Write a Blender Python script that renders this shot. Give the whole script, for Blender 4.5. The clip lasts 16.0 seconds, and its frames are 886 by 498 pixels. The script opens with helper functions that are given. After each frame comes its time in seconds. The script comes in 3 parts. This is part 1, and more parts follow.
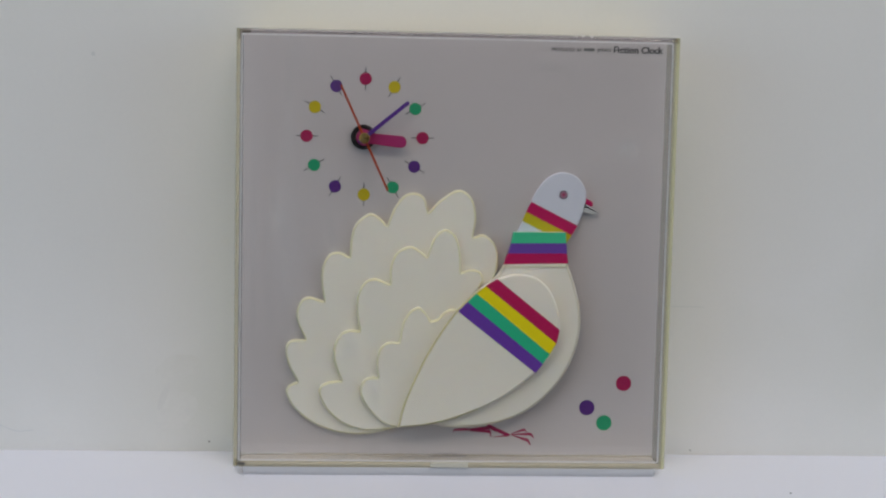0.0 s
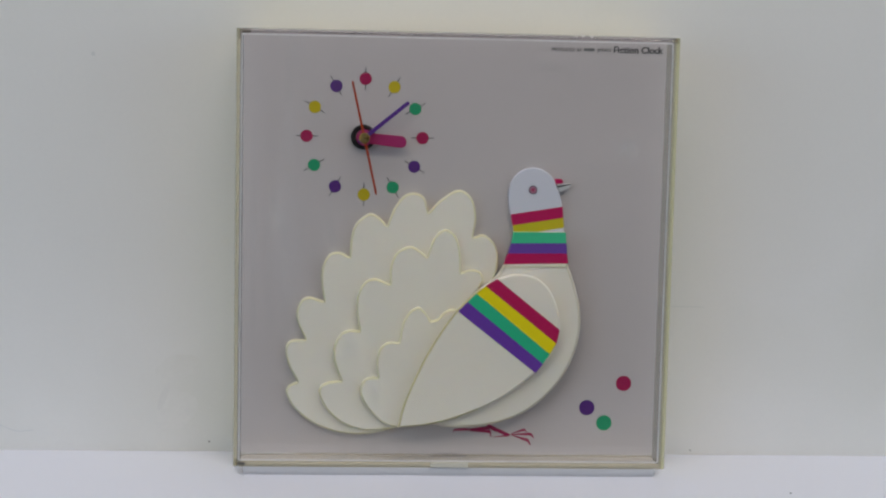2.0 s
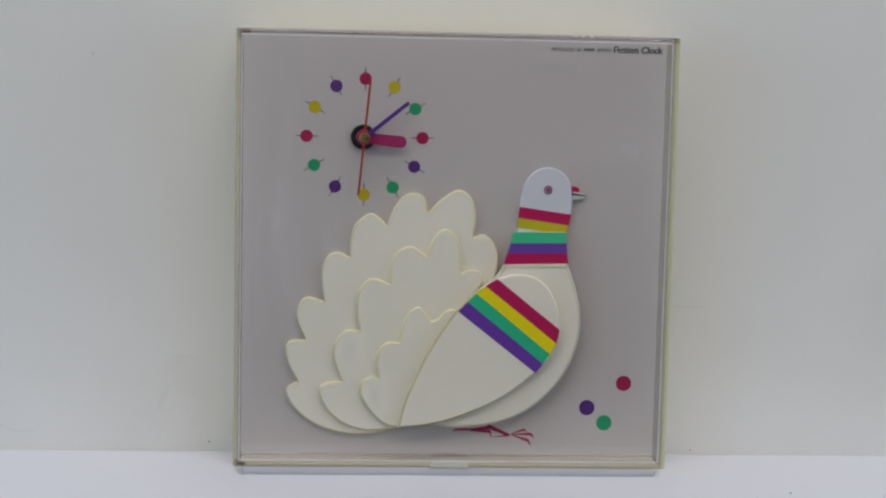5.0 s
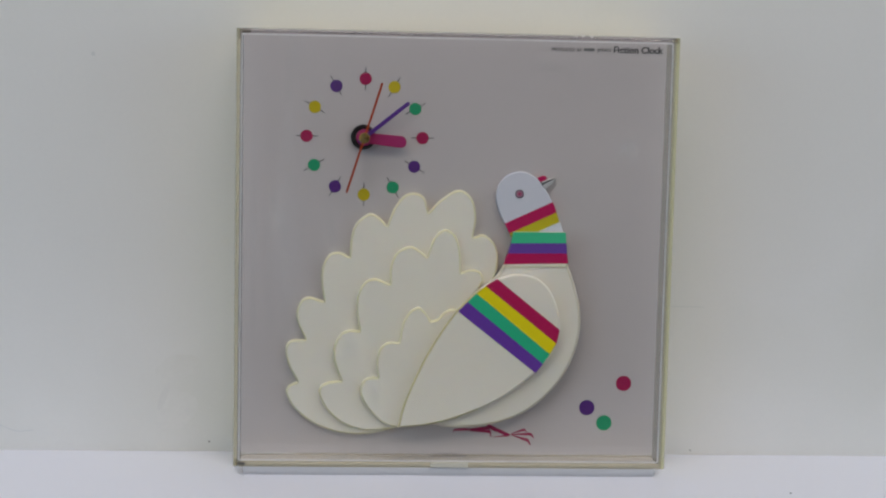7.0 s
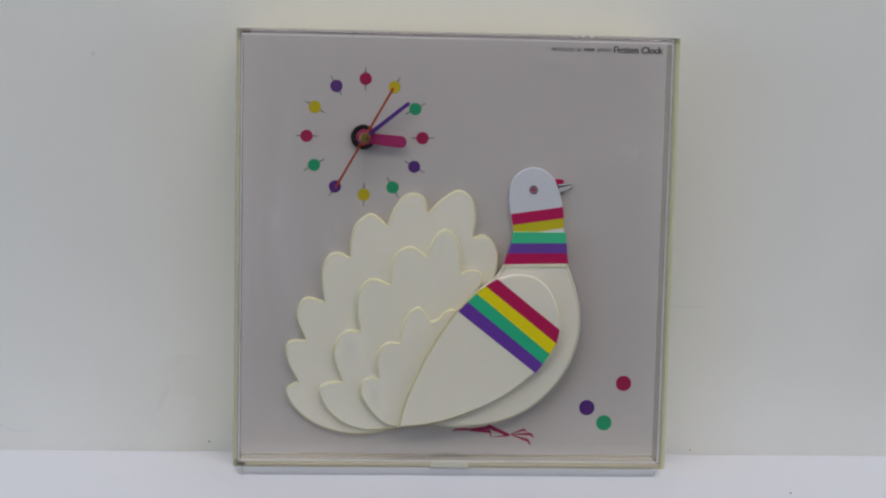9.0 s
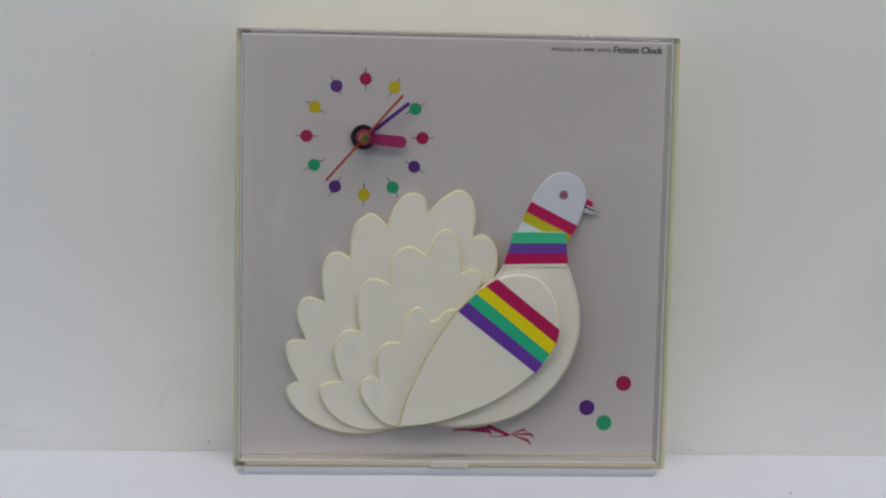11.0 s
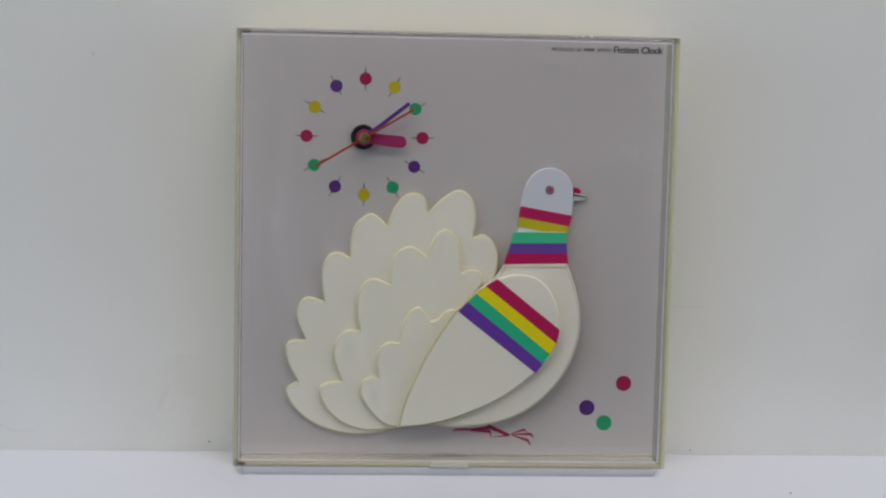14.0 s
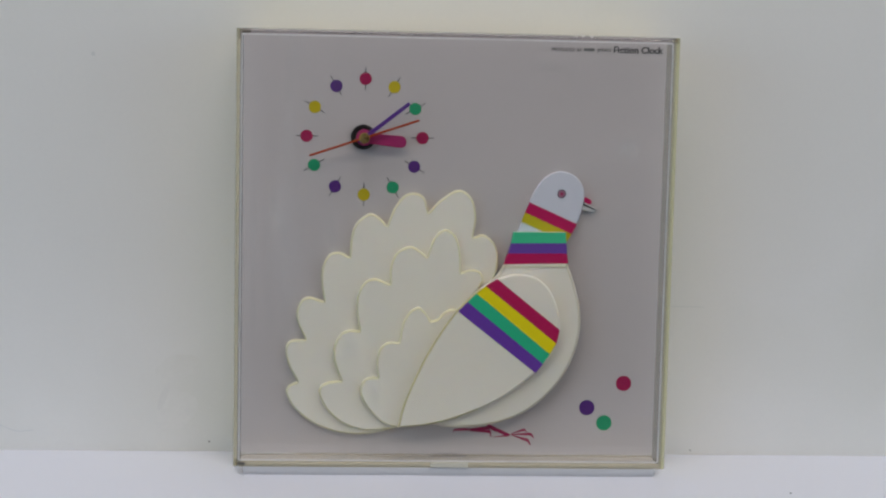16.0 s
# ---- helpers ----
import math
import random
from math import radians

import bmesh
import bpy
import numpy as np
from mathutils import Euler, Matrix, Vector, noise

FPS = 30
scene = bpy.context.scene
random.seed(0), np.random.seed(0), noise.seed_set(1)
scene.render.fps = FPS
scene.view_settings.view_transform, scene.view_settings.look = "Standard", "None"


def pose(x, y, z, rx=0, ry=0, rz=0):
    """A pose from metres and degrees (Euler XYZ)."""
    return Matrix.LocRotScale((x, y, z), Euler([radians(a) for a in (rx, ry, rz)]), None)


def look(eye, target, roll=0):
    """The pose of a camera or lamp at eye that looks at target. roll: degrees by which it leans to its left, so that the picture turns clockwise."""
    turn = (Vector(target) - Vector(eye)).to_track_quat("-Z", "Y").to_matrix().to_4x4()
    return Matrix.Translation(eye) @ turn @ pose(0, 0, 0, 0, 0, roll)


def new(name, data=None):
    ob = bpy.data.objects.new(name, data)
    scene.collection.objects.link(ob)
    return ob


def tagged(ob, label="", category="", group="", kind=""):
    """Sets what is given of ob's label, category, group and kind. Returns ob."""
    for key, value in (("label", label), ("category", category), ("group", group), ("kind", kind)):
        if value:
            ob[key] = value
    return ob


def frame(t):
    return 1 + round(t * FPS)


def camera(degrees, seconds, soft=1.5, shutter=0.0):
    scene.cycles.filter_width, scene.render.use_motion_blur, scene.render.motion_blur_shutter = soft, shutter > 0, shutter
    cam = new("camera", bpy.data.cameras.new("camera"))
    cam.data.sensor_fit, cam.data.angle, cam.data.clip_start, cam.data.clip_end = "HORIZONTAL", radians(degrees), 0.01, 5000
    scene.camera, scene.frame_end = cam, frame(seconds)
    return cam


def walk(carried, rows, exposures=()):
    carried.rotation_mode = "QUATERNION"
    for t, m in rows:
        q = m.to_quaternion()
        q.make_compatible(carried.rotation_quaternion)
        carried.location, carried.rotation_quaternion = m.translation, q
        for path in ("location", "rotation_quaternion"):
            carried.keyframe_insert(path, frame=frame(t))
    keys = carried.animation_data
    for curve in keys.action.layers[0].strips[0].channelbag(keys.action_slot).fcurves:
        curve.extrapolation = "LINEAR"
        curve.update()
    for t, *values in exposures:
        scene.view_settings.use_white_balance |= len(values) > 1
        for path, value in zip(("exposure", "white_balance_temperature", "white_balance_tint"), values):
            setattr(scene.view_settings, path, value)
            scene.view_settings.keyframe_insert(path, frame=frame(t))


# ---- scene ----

# ---- camera: it stands still before the clock ----
cam = camera(30.0, 16.0, soft=2.2)
STAND = pose(-0.0670, -0.9334, 0.2354, 83.375, -1.277, -3.523)
walk(cam, [(0.0, STAND), (16.0, STAND)])

# ---- world and light ----
scene.view_settings.exposure = 0.0
world = bpy.data.worlds.new("world")
world.use_nodes = True
scene.world = world
sky = world.node_tree.nodes.new("ShaderNodeTexSky")
sky.sky_type, sky.sun_disc, sky.sun_elevation, sky.sun_rotation = "NISHITA", False, radians(40), radians(60)
world.node_tree.links.new(sky.outputs[0], world.node_tree.nodes["Background"].inputs[0])
world.node_tree.nodes["Background"].inputs[1].default_value = 0.1


def area_lamp(name, m, sx, sy, watts, colour):
    data = bpy.data.lights.new(name, "AREA")
    data.shape, data.size, data.size_y, data.energy, data.color = "RECTANGLE", sx, sy, watts, colour
    ob = new(name, data)
    ob.matrix_world = m
    return ob


# three ceiling lamps, and an added low bluish fill lamp, unseen, on either side
CEIL = 1.75
SOUTH = -4.0
area_lamp("ceiling_lamp", look((-0.65, -1.4, CEIL - 0.05), (-0.1, 0, 0.1)), 1.2, 0.5, 11.9, (1.0, 0.90, 0.775))
area_lamp("ceiling_lamp", look((0.75, -1.4, CEIL - 0.05), (0.1, 0, 0.1)), 1.2, 0.5, 12.0, (1.0, 0.90, 0.775))
area_lamp("ceiling_lamp", look((0.0, -0.45, CEIL - 0.05), (0.0, -0.3, 0)), 1.2, 0.4, 8.8, (0.95, 0.955, 0.985))
area_lamp("window_light", look((-1.33, -0.7, 0.30), (-0.25, 0.0, 0.0)), 1.0, 0.8, 5.7, (0.56, 0.77, 1.0))
area_lamp("window_light", look((1.33, -0.7, 0.30), (0.25, 0.0, 0.0)), 1.0, 0.8, 5.0, (0.60, 0.79, 1.0))


# ---- materials ----
def material(name, colour, rough=0.5, metal=0.0, vary=0.06, scale=30.0, bump=0.0, bump_scale=400.0, stain=None, stain_scale=5.0, coat=0.0, sss=0.0):
    """A surface with fine grain, broader mottling and relief."""
    m = bpy.data.materials.new(name)
    m.use_nodes = True
    n, l = m.node_tree.nodes, m.node_tree.links
    b = n["Principled BSDF"]
    co = n.new("ShaderNodeTexCoord")
    broad = n.new("ShaderNodeTexNoise")
    broad.inputs["Scale"].default_value, broad.inputs["Detail"].default_value = scale, 4
    l.new(co.outputs["Object"], broad.inputs["Vector"])
    fine = n.new("ShaderNodeTexNoise")
    fine.inputs["Scale"].default_value, fine.inputs["Detail"].default_value = bump_scale, 6
    l.new(co.outputs["Object"], fine.inputs["Vector"])
    ramp = n.new("ShaderNodeMapRange")
    ramp.inputs["To Min"].default_value, ramp.inputs["To Max"].default_value = 1 - vary, 1 + vary
    l.new(broad.outputs[0], ramp.inputs["Value"])
    grain = n.new("ShaderNodeMapRange")
    grain.inputs["To Min"].default_value, grain.inputs["To Max"].default_value = 1 - vary * 0.5, 1 + vary * 0.5
    l.new(fine.outputs[0], grain.inputs["Value"])
    mul = n.new("ShaderNodeMath")
    mul.operation = "MULTIPLY"
    l.new(ramp.outputs[0], mul.inputs[0]), l.new(grain.outputs[0], mul.inputs[1])
    base = n.new("ShaderNodeRGB")
    base.outputs[0].default_value = (*colour, 1)
    last = base.outputs[0]
    if stain:
        spots = n.new("ShaderNodeTexNoise")
        spots.inputs["Scale"].default_value, spots.inputs["Detail"].default_value = stain_scale, 3
        l.new(co.outputs["Object"], spots.inputs["Vector"])
        cut = n.new("ShaderNodeMapRange")
        cut.inputs["From Min"].default_value, cut.inputs["From Max"].default_value = 0.45, 0.7
        l.new(spots.outputs[0], cut.inputs["Value"])
        mix = n.new("ShaderNodeMix")
        mix.data_type = "RGBA"
        l.new(cut.outputs[0], mix.inputs["Factor"])
        l.new(last, mix.inputs["A"])
        mix.inputs["B"].default_value = (*stain, 1)
        last = mix.outputs["Result"]
    tint = n.new("ShaderNodeVectorMath")
    tint.operation = "SCALE"
    l.new(last, tint.inputs[0]), l.new(mul.outputs[0], tint.inputs["Scale"])
    l.new(tint.outputs[0], b.inputs["Base Color"])
    wear = n.new("ShaderNodeMapRange")
    wear.inputs["To Min"].default_value, wear.inputs["To Max"].default_value = max(0.02, rough - 0.08), min(1, rough + 0.08)
    l.new(broad.outputs[0], wear.inputs["Value"]), l.new(wear.outputs[0], b.inputs["Roughness"])
    b.inputs["Metallic"].default_value = metal
    b.inputs["Coat Weight"].default_value = coat
    if sss:
        b.inputs["Subsurface Weight"].default_value, b.inputs["Subsurface Scale"].default_value = sss, 0.0025
        b.inputs["Subsurface Radius"].default_value = (1.0, 0.85, 0.55)
    if bump:
        bm = n.new("ShaderNodeBump")
        bm.inputs["Strength"].default_value, bm.inputs["Distance"].default_value = bump, 0.0002
        l.new(fine.outputs[0], bm.inputs["Height"]), l.new(bm.outputs[0], b.inputs["Normal"])
    return m


# reflections painted on the pane (mm): place, half width and height, strength, lean
PANE_REFLECTIONS = ((98.0, 185.4, 8.5, 8.5, 1.5, 0),
               (-101.5, 146.6, 4, 17, 1.1, 8),
               (-71.1, 135.8, 4.5, 14, 0.9, 10),
               (-59.6, 70.4, 7, 15, 1.2, 12),
               (-44.9, 41.6, 6, 12, 1.3, 14),
               (51.6, 230.8, 20, 5, 0.7, -6),
               (-114.7, 131.9, 3, 90, 0.8, 0),
               (123.0, 135.6, 2.5, 80, 0.8, 0))


def acrylic(name, tint, gloss_rough=0.02, shine=0.0, haze=None, share=0.5):
    """Clear sheet: light goes straight through, and the surface mirrors by its angle."""
    m = bpy.data.materials.new(name)
    m.use_nodes = True
    n, l = m.node_tree.nodes, m.node_tree.links
    n.remove(n["Principled BSDF"])
    clear, gloss = n.new("ShaderNodeBsdfTransparent"), n.new("ShaderNodeBsdfGlossy")
    mix, fres = n.new("ShaderNodeMixShader"), n.new("ShaderNodeFresnel")
    fres.inputs["IOR"].default_value = 1.49
    clear.inputs["Color"].default_value = (*tint, 1)
    gloss.inputs["Roughness"].default_value = gloss_rough
    l.new(fres.outputs[0], mix.inputs[0])
    l.new(clear.outputs[0], mix.inputs[1]), l.new(gloss.outputs[0], mix.inputs[2])
    last = mix.outputs[0]
    if haze:
        # aged edges scatter part of the light, a little unevenly along their length
        cloud, milk, veil = n.new("ShaderNodeTexNoise"), n.new("ShaderNodeBsdfDiffuse"), n.new("ShaderNodeMixShader")
        cloud.inputs["Scale"].default_value, cloud.inputs["Detail"].default_value = 90.0, 3
        part_of = n.new("ShaderNodeMapRange")
        part_of.inputs["To Min"].default_value, part_of.inputs["To Max"].default_value = share - 0.15, share + 0.15
        milk.inputs["Color"].default_value = (*haze, 1)
        l.new(cloud.outputs[0], part_of.inputs["Value"]), l.new(part_of.outputs[0], veil.inputs[0])
        l.new(last, veil.inputs[1]), l.new(milk.outputs[0], veil.inputs[2])
        last = veil.outputs[0]
    if shine:
        # the pane's reflected streaks and glint, painted as a thin pale veil
        co, warp, streak, cut = n.new("ShaderNodeTexCoord"), n.new("ShaderNodeMapping"), n.new("ShaderNodeTexNoise"), n.new("ShaderNodeMapRange")
        warp.inputs["Scale"].default_value, warp.inputs["Rotation"].default_value = (60, 1, 7), (0, radians(8), 0)
        streak.inputs["Scale"].default_value, streak.inputs["Detail"].default_value = 1.0, 3
        cut.inputs["From Min"].default_value, cut.inputs["From Max"].default_value, cut.inputs["To Max"].default_value = 0.5, 0.8, shine
        l.new(co.outputs["Object"], warp.inputs["Vector"]), l.new(warp.outputs[0], streak.inputs["Vector"]), l.new(streak.outputs[0], cut.inputs["Value"])
        axes, side, where = n.new("ShaderNodeSeparateXYZ"), n.new("ShaderNodeMapRange"), n.new("ShaderNodeMath")
        side.inputs["From Min"].default_value, side.inputs["From Max"].default_value = -0.02, -0.07
        where.operation = "MULTIPLY"
        l.new(co.outputs["Object"], axes.inputs[0]), l.new(axes.outputs[0], side.inputs["Value"])
        l.new(side.outputs[0], where.inputs[0]), l.new(cut.outputs[0], where.inputs[1])
        total = where.outputs[0]
        for x, z, rx, rz, weight, lean in PANE_REFLECTIONS:
            spot, ball, soft, add = n.new("ShaderNodeMapping"), n.new("ShaderNodeTexGradient"), n.new("ShaderNodeMath"), n.new("ShaderNodeMath")
            spot.vector_type, ball.gradient_type, soft.operation, add.operation = "TEXTURE", "SPHERICAL", "MULTIPLY", "ADD"
            spot.inputs["Location"].default_value, spot.inputs["Scale"].default_value = (x / 1000, 0, z / 1000), (rx / 1000, 0.05, rz / 1000)
            spot.inputs["Rotation"].default_value = (0, radians(-lean), 0)
            soft.inputs[1].default_value = shine * weight
            l.new(co.outputs["Object"], spot.inputs["Vector"]), l.new(spot.outputs[0], ball.inputs["Vector"]), l.new(ball.outputs[1], soft.inputs[0])
            l.new(total, add.inputs[0]), l.new(soft.outputs[0], add.inputs[1])
            total = add.outputs[0]
        sheen, both = n.new("ShaderNodeBsdfDiffuse"), n.new("ShaderNodeMixShader")
        sheen.inputs["Color"].default_value = (0.85, 0.86, 0.9, 1)
        l.new(total, both.inputs[0]), l.new(last, both.inputs[1]), l.new(sheen.outputs[0], both.inputs[2])
        last = both.outputs[0]
    l.new(last, n["Material Output"].inputs["Surface"])
    return m


WALL = material("white painted wall", (0.735, 0.717, 0.692), 0.55, vary=0.03, scale=6, bump=0.15, stain=(0.675, 0.66, 0.618), stain_scale=6)
TABLE = material("white laminate", (0.755, 0.76, 0.845), 0.30, vary=0.02, scale=12, bump=0.05)
ROOM = material("matt wall paint", (0.20, 0.19, 0.19), 0.8, vary=0.04, scale=2)
FLOOR = material("grey floor covering", (0.16, 0.15, 0.14), 0.7, vary=0.15, scale=8)
CREAM = material("yellowed cream plastic", (0.64, 0.555, 0.27), 0.42, vary=0.03, scale=40, bump=0.05)
PLATE = material("off-white plastic", (0.845, 0.80, 0.705), 0.48, vary=0.02, scale=25, bump=0.04, sss=0.3)
PLATE_EDGE = material("yellowed plastic edge", (0.73, 0.685, 0.47), 0.5, vary=0.04, scale=60, sss=0.25)
BODY_EDGE = material("cream plastic edge", (0.70, 0.645, 0.535), 0.5, vary=0.04, scale=60, sss=0.25)
GROOVE_SHADE = material("yellowed plastic edge in groove shade", (0.56, 0.51, 0.29), 0.5, vary=0.05, scale=60)
HEADW = material("cool white plastic", (0.685, 0.695, 0.78), 0.5, vary=0.02, scale=60, bump=0.12, bump_scale=900)
DIAL = material("mauve grey painted board", (0.56, 0.516, 0.516), 0.45, vary=0.03, scale=14, bump=0.05)
CRIMSON = material("crimson print", (0.50, 0.004, 0.098), 0.45, vary=0.05, scale=80)
YELLOW = material("yellow print", (0.92, 0.77, 0.002), 0.45, vary=0.05, scale=80)
NECK_GREEN = material("light green print", (0.055, 0.58, 0.30), 0.45, vary=0.05, scale=80)
NECK_PURPLE = material("light purple print", (0.15, 0.055, 0.37), 0.45, vary=0.05, scale=80)
HEAD_YELLOW = material("ochre yellow print", (0.55, 0.45, 0.012), 0.45, vary=0.05, scale=80)
GREEN = material("green print", (0.022, 0.52, 0.27), 0.45, vary=0.05, scale=80)
PURPLE = material("purple print", (0.145, 0.042, 0.39), 0.45, vary=0.05, scale=80)
CRIMSON_DOT = material("dark crimson print", (0.35, 0.006, 0.075), 0.5, vary=0.05, scale=80)
YELLOW_DOT = material("dark yellow print", (0.54, 0.425, 0.010), 0.5, vary=0.05, scale=80)
GREEN_DOT = material("dark green print", (0.014, 0.31, 0.14), 0.5, vary=0.05, scale=80)
PURPLE_DOT = material("dark purple print", (0.082, 0.018, 0.18), 0.5, vary=0.05, scale=80)
HANDP = material("purple lacquer", (0.090, 0.025, 0.235), 0.4, vary=0.03)
TICK = material("grey ink", (0.05, 0.05, 0.05), 0.6)
INK = material("black ink", (0.03, 0.03, 0.035), 0.6)
MAGENTA = material("magenta plastic", (0.36, 0.024, 0.13), 0.4, vary=0.03)
ORANGE = material("orange red lacquer", (0.37, 0.043, 0.003), 0.4, vary=0.03)
BRASS = material("brass", (0.88, 0.68, 0.32), 0.26, metal=1.0, vary=0.06, scale=300)
TURNED = material("lathe-turned brass", (0.88, 0.62, 0.24), 0.23, metal=1.0, vary=0.06, scale=300)
shader = TURNED.node_tree.nodes["Principled BSDF"]
round_way = TURNED.node_tree.nodes.new("ShaderNodeTangent")
round_way.direction_type, round_way.axis = "RADIAL", "Y"
shader.inputs["Anisotropic"].default_value = 1.0
TURNED.node_tree.links.new(round_way.outputs[0], shader.inputs["Tangent"])
BEAK = material("polished light metal", (0.80, 0.80, 0.80), 0.35, metal=0.4, vary=0.06, scale=300)
EYERING = material("dark grey print", (0.09, 0.07, 0.10), 0.5)
RAIL = material("pale plastic", (0.50, 0.50, 0.52), 0.3, vary=0.05, scale=60)
BARINK = material("faded ink", (0.19, 0.185, 0.185), 0.6)
LEDGE = material("pale mauve plastic", (0.62, 0.58, 0.565), 0.4, vary=0.04, scale=60)
TAN = material("yellowed tan plastic", (0.50, 0.455, 0.36), 0.45, vary=0.08, scale=120)
CONTACT_SHADE = material("contact shade grey", (0.42, 0.42, 0.44), 0.7)
BUMPER = material("brown rubber", (0.09, 0.08, 0.07), 0.6)
BLACK = material("black plastic", (0.009, 0.009, 0.009), 0.4)
COLLAR = material("dark grey plastic", (0.035, 0.033, 0.032), 0.35)
PINK = material("dusty pink print", (0.55, 0.25, 0.36), 0.5)
SMUDGE = material("grey smudge", (0.645, 0.64, 0.622), 0.6)
CLEAR = acrylic("clear acrylic", (0.985, 0.985, 0.98), shine=0.045)
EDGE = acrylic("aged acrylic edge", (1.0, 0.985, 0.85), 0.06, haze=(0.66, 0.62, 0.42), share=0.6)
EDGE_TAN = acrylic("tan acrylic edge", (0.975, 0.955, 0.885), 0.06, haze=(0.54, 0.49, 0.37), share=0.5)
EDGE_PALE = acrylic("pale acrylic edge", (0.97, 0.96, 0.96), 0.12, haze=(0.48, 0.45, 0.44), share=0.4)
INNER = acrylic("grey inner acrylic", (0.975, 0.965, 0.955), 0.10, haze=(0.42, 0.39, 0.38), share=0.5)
BLOCK = acrylic("dark glue in acrylic", (0.74, 0.725, 0.68), 0.2)
HOLLOW = acrylic("moulded hollow in acrylic", (0.91, 0.905, 0.92), 0.2)
TABCREAM = material("cream plastic", (0.50, 0.475, 0.39), 0.45, vary=0.03, scale=40)
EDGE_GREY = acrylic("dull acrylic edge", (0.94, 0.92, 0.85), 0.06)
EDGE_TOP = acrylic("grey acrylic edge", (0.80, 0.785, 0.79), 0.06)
GLINT = material("painted seam highlight", (0.84, 0.82, 0.82), 0.2, vary=0.05)
SEAM_SHINE = material("pale acrylic seam and highlight", (0.62, 0.60, 0.59), 0.45, vary=0.05)


# ---- building blocks ----
from mathutils.geometry import tessellate_polygon


def link(name, bm, mats, parent=None, label=""):
    bmesh.ops.recalc_face_normals(bm, faces=bm.faces)
    me = bpy.data.meshes.new(name)
    bm.to_mesh(me)
    bm.free()
    for m in mats if isinstance(mats, (list, tuple)) else [mats]:
        me.materials.append(m)
    ob = new(name, me)
    if parent:
        ob.parent = parent
    if label:
        ob["label"] = label
    return ob


def part(name, bm, material_, parent, label=""):
    return link(name, bm, material_, parent, label)


def box(x0, x1, y0, y1, z0, z1, bevel=0.0, seg=2, bm=None):
    bm = bm or bmesh.new()
    vs = bmesh.ops.create_cube(bm, size=1)["verts"]
    for v in vs:
        v.co = Vector(((x0 + x1) / 2 + v.co.x * (x1 - x0), (y0 + y1) / 2 + v.co.y * (y1 - y0), (z0 + z1) / 2 + v.co.z * (z1 - z0)))
    if bevel:
        es = {e for v in vs for e in v.link_edges}
        bmesh.ops.bevel(bm, geom=list(es), offset=bevel, segments=seg, affect="EDGES", profile=0.5)
    return bm


def curve_through(pts, steps=8):
    """A smooth line through a few points, ends included."""
    p = [Vector(q) for q in pts]
    p = [p[0] * 2 - p[1]] + p + [p[-1] * 2 - p[-2]]
    out = []
    for i in range(1, len(p) - 2):
        for k in range(steps):
            t = k / steps
            a, b, c, d = p[i - 1], p[i], p[i + 1], p[i + 2]
            out.append(0.5 * (2 * b + (c - a) * t + (2 * a - 5 * b + 4 * c - d) * t * t + (3 * b - a - 3 * c + d) * t ** 3))
    return out + [p[-2]]


def outline(*runs, steps=8):
    """One closed outline out of smooth runs that meet in corners."""
    out = []
    for run in runs:
        for q in (curve_through(run, steps) if len(run) > 2 else [Vector(q) for q in run]):
            if not out or (q - out[-1]).length > 0.12:
                out.append(q)
    if (out[0] - out[-1]).length < 0.12:
        out.pop()
    return out


def plate(pts, back, front, rim=0.0, rim_index=0, at=(0, 0)):
    """A flat piece cut to an outline (mm), from depth back to depth front (mm), with a rounded front edge."""
    bm = bmesh.new()
    n = len(pts)
    area = sum(pts[i].x * pts[(i + 1) % n].y - pts[(i + 1) % n].x * pts[i].y for i in range(n))
    if area < 0:
        pts = pts[::-1]
    inward = []
    for i in range(n):
        d = pts[(i + 1) % n] - pts[i - 1]
        inward.append(Vector((-d.y, d.x)).normalized())
    rings = [(0.0, back), (0.0, front + rim)]
    if rim:
        rings += [(rim * (1 - math.cos(a)), front + rim * (1 - math.sin(a))) for a in (radians(30), radians(60), radians(90))]
    loops = []
    for inset, depth in rings:
        loops.append([bm.verts.new(((p.x + w.x * inset - at[0]) / 1000, depth / 1000, (p.y + w.y * inset - at[1]) / 1000)) for p, w in zip(pts, inward)])
    for k, (a, b) in enumerate(zip(loops, loops[1:])):
        for i in range(n):
            f = bm.faces.new((a[i], a[(i + 1) % n], b[(i + 1) % n], b[i]))
            f.material_index = rim_index
            f.smooth = k > 0
    for ring in (loops[0], loops[-1]):
        for tri in tessellate_polygon([[Vector((v.co.x, v.co.z, 0)) for v in ring]]):
            bm.faces.new([ring[i] for i in tri])
    return bm


def disc_points(x, z, r, n=40):
    return [Vector((x + r * math.cos(2 * math.pi * k / n), z + r * math.sin(2 * math.pi * k / n))) for k in range(n)]


def ring_bm(x, z, r0, r1, back, front, n=48):
    bm = bmesh.new()
    loops = []
    for r, d in ((r0, back), (r0, front), (r1, front), (r1, back)):
        loops.append([bm.verts.new((v.x / 1000, d / 1000, v.y / 1000)) for v in disc_points(x, z, r, n)])
    for a, b in zip(loops, loops[1:] + loops[:1]):
        for i in range(n):
            bm.faces.new((a[i], a[(i + 1) % n], b[(i + 1) % n], b[i])).smooth = False
    return bm


def capsule(length0, length1, half0, half1, n=8):
    """Outline of a hand: from z = -length0 to z = length1, with round ends."""
    out = [Vector((half1 * math.cos(math.pi * k / n), length1 + half1 * math.sin(math.pi * k / n))) for k in range(n + 1)]
    return out + [Vector((-half0 * math.cos(math.pi * k / n), -length0 - half0 * math.sin(math.pi * k / n))) for k in range(n + 1)]


